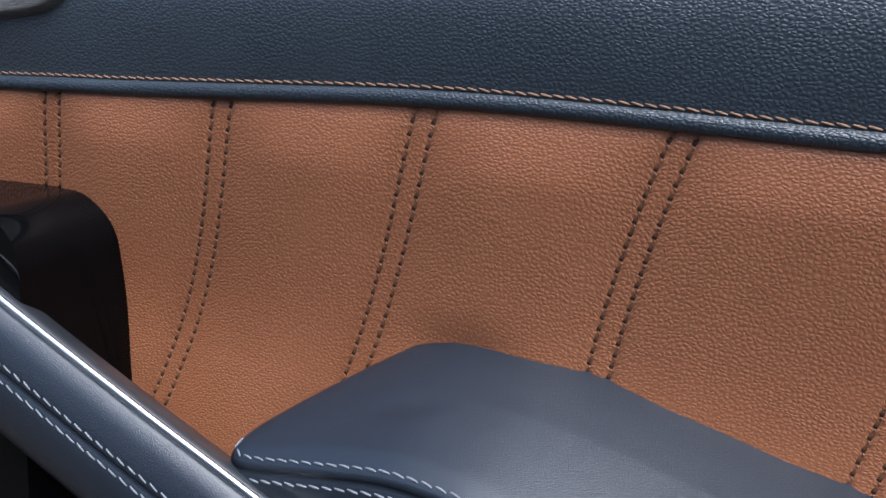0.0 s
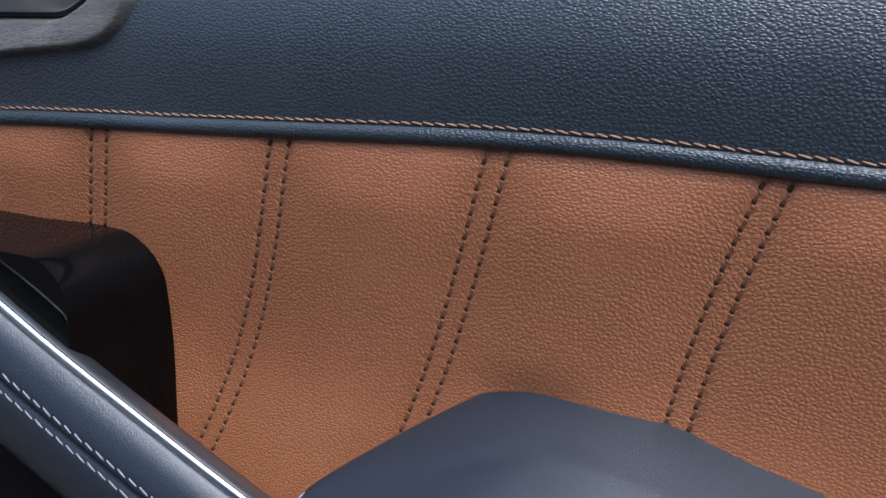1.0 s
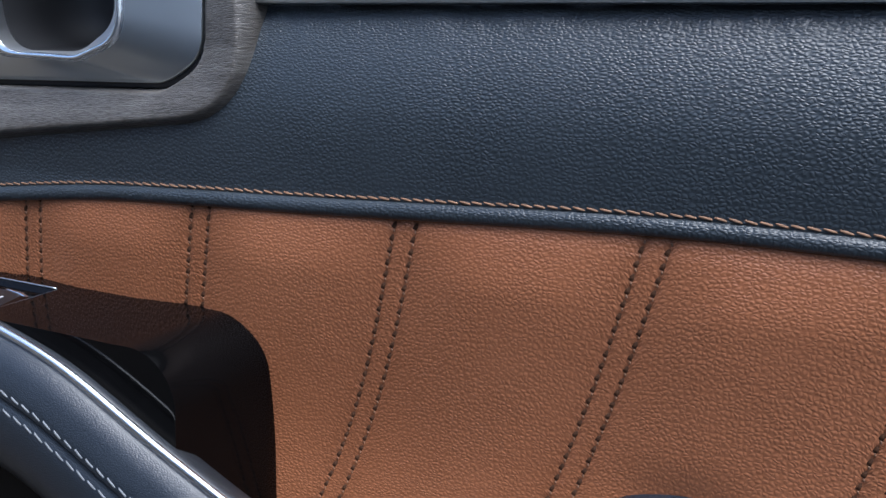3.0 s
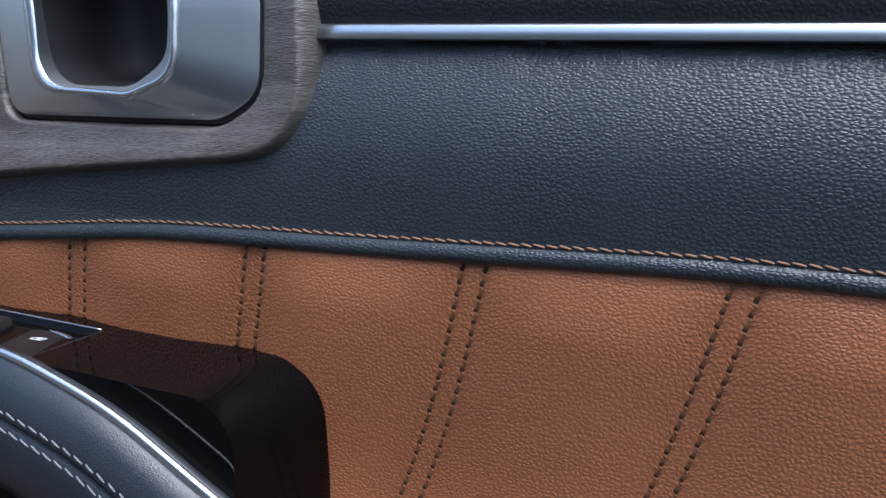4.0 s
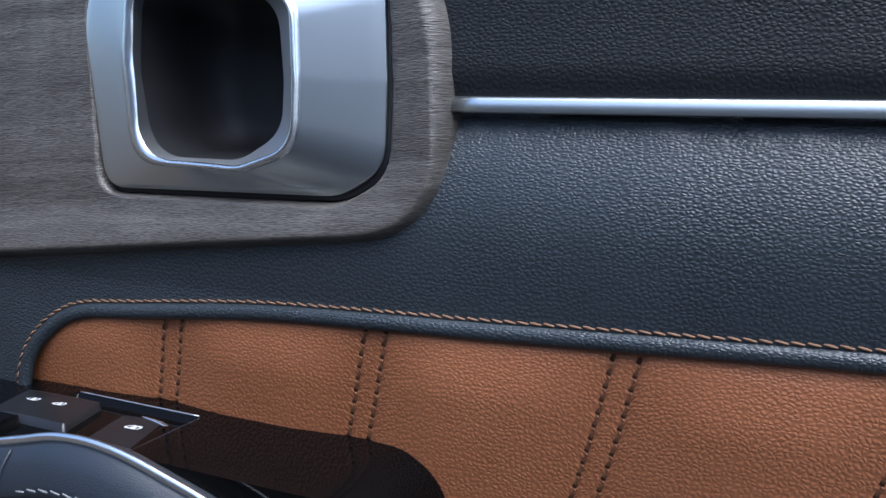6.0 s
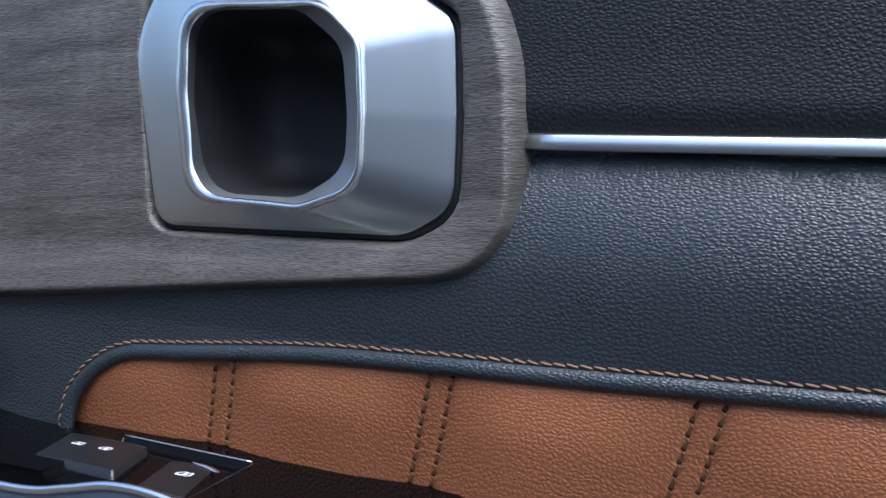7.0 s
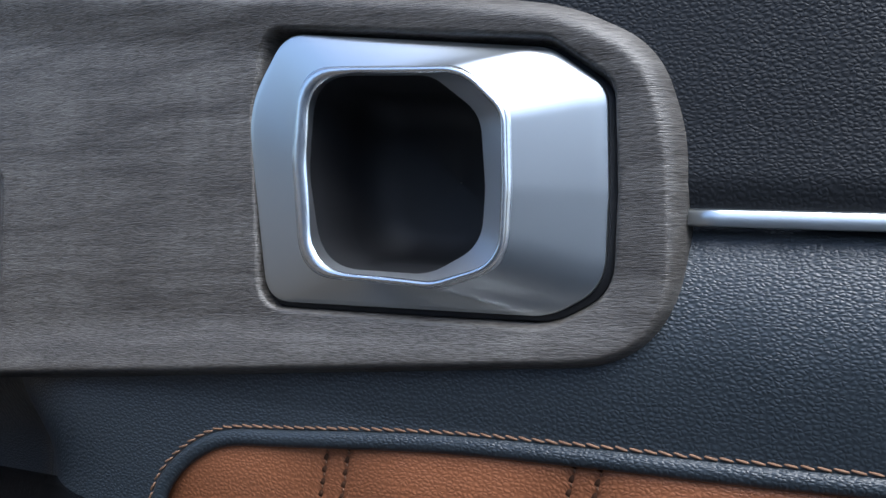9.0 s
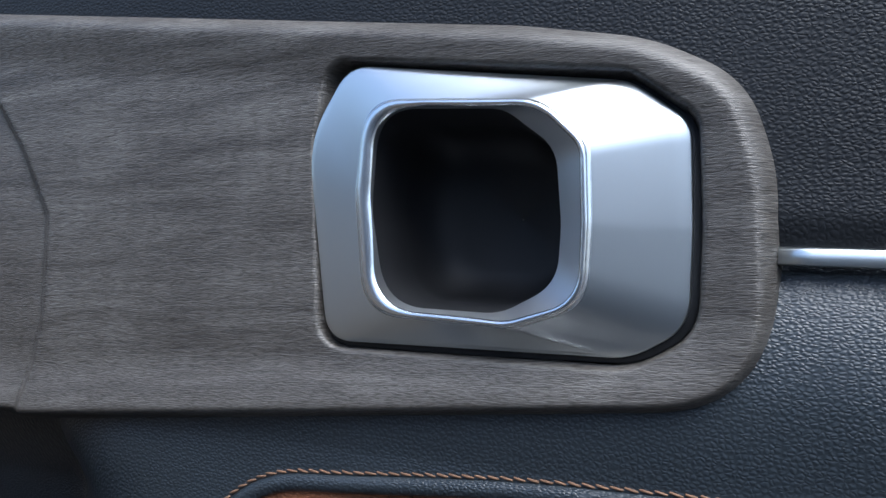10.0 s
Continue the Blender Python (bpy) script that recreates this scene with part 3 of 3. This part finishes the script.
_, key = rocker("window_switch", -0.4270, -0.3890, -0.034, -0.0035, -0.0466, 0.0015, 0.0034, "grey window switch with white icon in glossy console", [(-0.4040, -0.0150, 0.0032)])
KEY_FRONT, KEY_BACK = -0.034, -0.0035
for ends in ([(-0.407, KEY_BACK - 0.0006, 0.0046), (-0.396, KEY_BACK - 0.0008, 0.0030), (-0.3898, KEY_BACK - 0.004, 0.0016), (-0.3888, KEY_BACK - 0.012, 0.0014)],
             [(-0.420, KEY_BACK - 0.001, 0.0026), (-0.4262, KEY_BACK - 0.005, 0.0014), (-0.4272, KEY_BACK - 0.014, 0.0012), (-0.4255, KEY_BACK - 0.024, 0.0012)]):
    arc = spline([(x - 0.18 * (y - KEY_FRONT), y, -0.0462 + h - 0.10 * (KEY_BACK - y)) for x, y, h in ends], 0.001)
    sweep("chrome_edge", arc, [(0.0014 * math.cos(a), 0.0009 * math.sin(a)) for a in np.linspace(0, 2 * math.pi, 8, endpoint=False)], POLISHED, key, "thin chrome edge", up=(0, 0, 1),
          scale=lambda t: 0.25 + 0.75 * math.sin(math.pi * t))
rocker("lock_switch", -0.480, -0.430, -0.030, -0.003, -0.0440, 0.0052, 0.0006, "grey double switch block with two white icons", [(-0.4615, -0.0135, 0.0026), (-0.4465, -0.0135, 0.0026)])


def grab_bar():
    root = thing("grab_bar", "navy leather grab bar with chrome line and pale stitching", "armrest bar")
    path = spline([(x, -0.05, z) for x, z in BAR_LINE], 0.004)
    # section: (side, out); side points up from the bar, out towards the cabin
    def carried(name, sec, mat, label, parent=root):
        return sweep(name, path, sec, mat, parent, label)
    probe = (path[5] - path[4]).cross(Vector((0, -1, 0)))
    s = 1 if probe.z > 0 else -1
    body = [(-0.001, -0.0005), (-0.003, 0.0035), (-0.009, 0.0075), (-0.016, 0.0098), (-0.0190, 0.0106), (-0.0200, 0.0103), (-0.0214, 0.0088), (-0.0228, 0.0104), (-0.0290, 0.0112), (-0.040, 0.0100), (-0.050, 0.0060), (-0.060, -0.002), (-0.063, -0.012), (-0.060, -0.026), (-0.02, -0.030), (-0.0095, -0.022)]
    carried("leather_cover", [(s * a, b) for a, b in body], SMOOTH, "smooth navy leather cover")
    back = [(-0.0005, -0.0015), (-0.0035, -0.010), (-0.0085, -0.0205), (-0.0110, -0.022), (-0.012, -0.012), (-0.004, -0.003)]
    carried("back_face", [(s * a, b) for a, b in back], SLATE_PLASTIC, "satin slate plastic back face")
    bright = [(0.0020 * math.cos(a), 0.0016 * math.sin(a)) for a in np.linspace(0, 2 * math.pi, 10, endpoint=False)]
    carried("chrome_line", [(s * (a - 0.0002), b + 0.0004) for a, b in bright], POLISHED, "polished chrome line")
    k = min(range(len(path)), key=lambda i: abs(path[i].x + 0.434))
    d = (path[k + 1] - path[k - 1]).normalized()
    side = d.cross(Vector((0, -1, 0))).normalized() * s
    across = spline([path[k] + side * a + Vector((0, -b - 0.0002, 0)) - d * 0.006 * math.sin(-a * 60) for a, b in body[1:11]], 0.002)
    sweep("cross_seam", across, [(0.0009 * math.cos(a), 0.0009 * math.sin(a)) for a in np.linspace(0, 2 * math.pi, 8, endpoint=False)], SMOOTH, root, "narrow leather cross seam")
    for off, out in ((-0.0180, 0.0103), (-0.0248, 0.0108)):
        row = []
        for k, p in enumerate(path):
            d = (path[min(k + 1, len(path) - 1)] - path[max(k - 1, 0)]).normalized()
            side = d.cross(Vector((0, -1, 0))).normalized() * s
            if p.x > -0.432:
                row.append(p + side * off + Vector((0, -out, 0)))
        stitches("stitching", row, 0.0060, 0.0056, 0.00054, 0.20, GREY_THREAD, root, label="pale grey thread stitching")
    return root


grab_bar()


def elbow_pad():
    root = thing("armrest_pad", "smooth navy leather elbow pad with double pale stitching", "armrest")
    plan = rounded([(-0.103, 0.040, 0.03), (-0.191, -0.038, 0.014), (0.20, -0.075, 0), (0.20, 0.040, 0)], 12)
    q = [Vector((p.x, p.y, 0)) for p in plan]
    q.append(q[0])
    q = resample(q, 0.0025)
    n = len(q)

    def top(x, y):
        u, a = min(0.2, soft(x + 0.07)), soft(-0.100 - x, 0.0001)
        front = max(0.0, 1 - (y + 0.034 + 0.106 * (x + 0.184)) / 0.05)
        return -0.0855 - 0.16 * u - 0.7 * u * u - 0.40 * (0.02 - y) - 0.23 * a - 0.0050 * front * front

    def soft(a, w=0.0003):
        return (a + math.sqrt(a * a + w)) / 2

    def spine(p):
        x = min(0.17, max(-0.085, p.x))
        return Vector((x, -0.010, 0))
    normal = []
    for k, p in enumerate(q):
        d = (q[(k + 1) % n] - q[k - 1]).normalized()
        w = Vector((-d.y, d.x, 0))
        normal.append(w if (spine(p) - p).dot(w) > 0 else -w)
    verts = []
    for t in (1.0, 0.7, 0.45, 0.28, 0.17):
        for p in q:
            a = p.lerp(spine(p), t)
            verts.append((a.x, a.y, top(a.x, a.y)))
    levels = [(0.006, 0.0003), (0.0035, 0.0007), (0.0015, 0.0018), (0.0003, 0.0036), (0.0014, 0.0048), (0.0002, 0.0060), (-0.0006, 0.0100), (0.001, 0.018), (0.008, 0.034), (0.020, 0.045)]
    for inset, drop in levels:
        for p, w in zip(q, normal):
            a = p + w * inset
            verts.append((a.x, a.y, top(a.x, a.y) - drop))
    f = [(r * n + j, r * n + (j + 1) % n, (r + 1) * n + (j + 1) % n, (r + 1) * n + j) for r in range(len(levels) + 4) for j in range(n)]
    mesh_part("cover", verts, f, SMOOTH, root)
    for inset, drop, out in ((0.0026, 0.0009, (-0.1, -0.3, 0.9)), (-0.0002, 0.0078, (-0.3, -0.9, 0.2))):
        row = [(p, p + w * inset) for p, w in zip(q, normal)]
        row = [Vector((a.x, a.y, top(a.x, a.y) - drop)) for p, a in row if p.y < -0.026 and p.x < 0.1]
        row.sort(key=lambda v: v.x - v.y)
        stitches("stitching", row, 0.0060, 0.0056, 0.00054, 0.20, GREY_THREAD, root, out=out, label="pale grey thread stitching")
    return root


elbow_pad()


# ---- ground, and unseen plain walls added to shape light and reflections ----
def surroundings():
    v = [(-400, -400, -0.9), (400, -400, -0.9), (400, 400, -0.9), (-400, 400, -0.9)]
    tagged(mesh_part("ground", v, [(0, 1, 2, 3)], ASPHALT, None, smooth=False), "dark grey ground under the open door", "ground", kind="structure")
    # unseen wall added behind the camera to hide low sky from the chrome
    v = [(-2.5, -1.5, -0.9), (2.0, -1.5, -0.9), (2.0, -1.5, 0.55), (-2.5, -1.5, 0.55), (-2.5, -1.7, -0.9), (2.0, -1.7, -0.9), (2.0, -1.7, 0.55), (-2.5, -1.7, 0.55)]
    f = [(0, 1, 2, 3), (5, 4, 7, 6), (3, 2, 6, 7), (0, 3, 7, 4), (1, 5, 6, 2), (0, 4, 5, 1)]
    tagged(mesh_part("unseen_wall_back", v, f, GREY_WALL, None, smooth=False), "unseen dark grey plain wall, added to dim reflections", "wall", kind="structure")
    # unseen block added ahead of the door: cuts light there, grades the bezel's reflection
    box = bmesh.new()
    bmesh.ops.create_cube(box, size=1.0, matrix=Matrix.LocRotScale((-1.02, -0.55, -0.37), None, (0.24, 1.5, 1.06)))
    bmesh.ops.bevel(box, geom=box.edges[:], offset=0.08, segments=4, affect="EDGES")
    me = bpy.data.meshes.new("unseen_wall_front")
    box.to_mesh(me)
    box.free()
    me.materials.append(BEIGE_WALL)
    tagged(new("unseen_wall_front", me), "unseen dull beige plain block, added to shape light from the left", "wall", kind="structure")


surroundings()
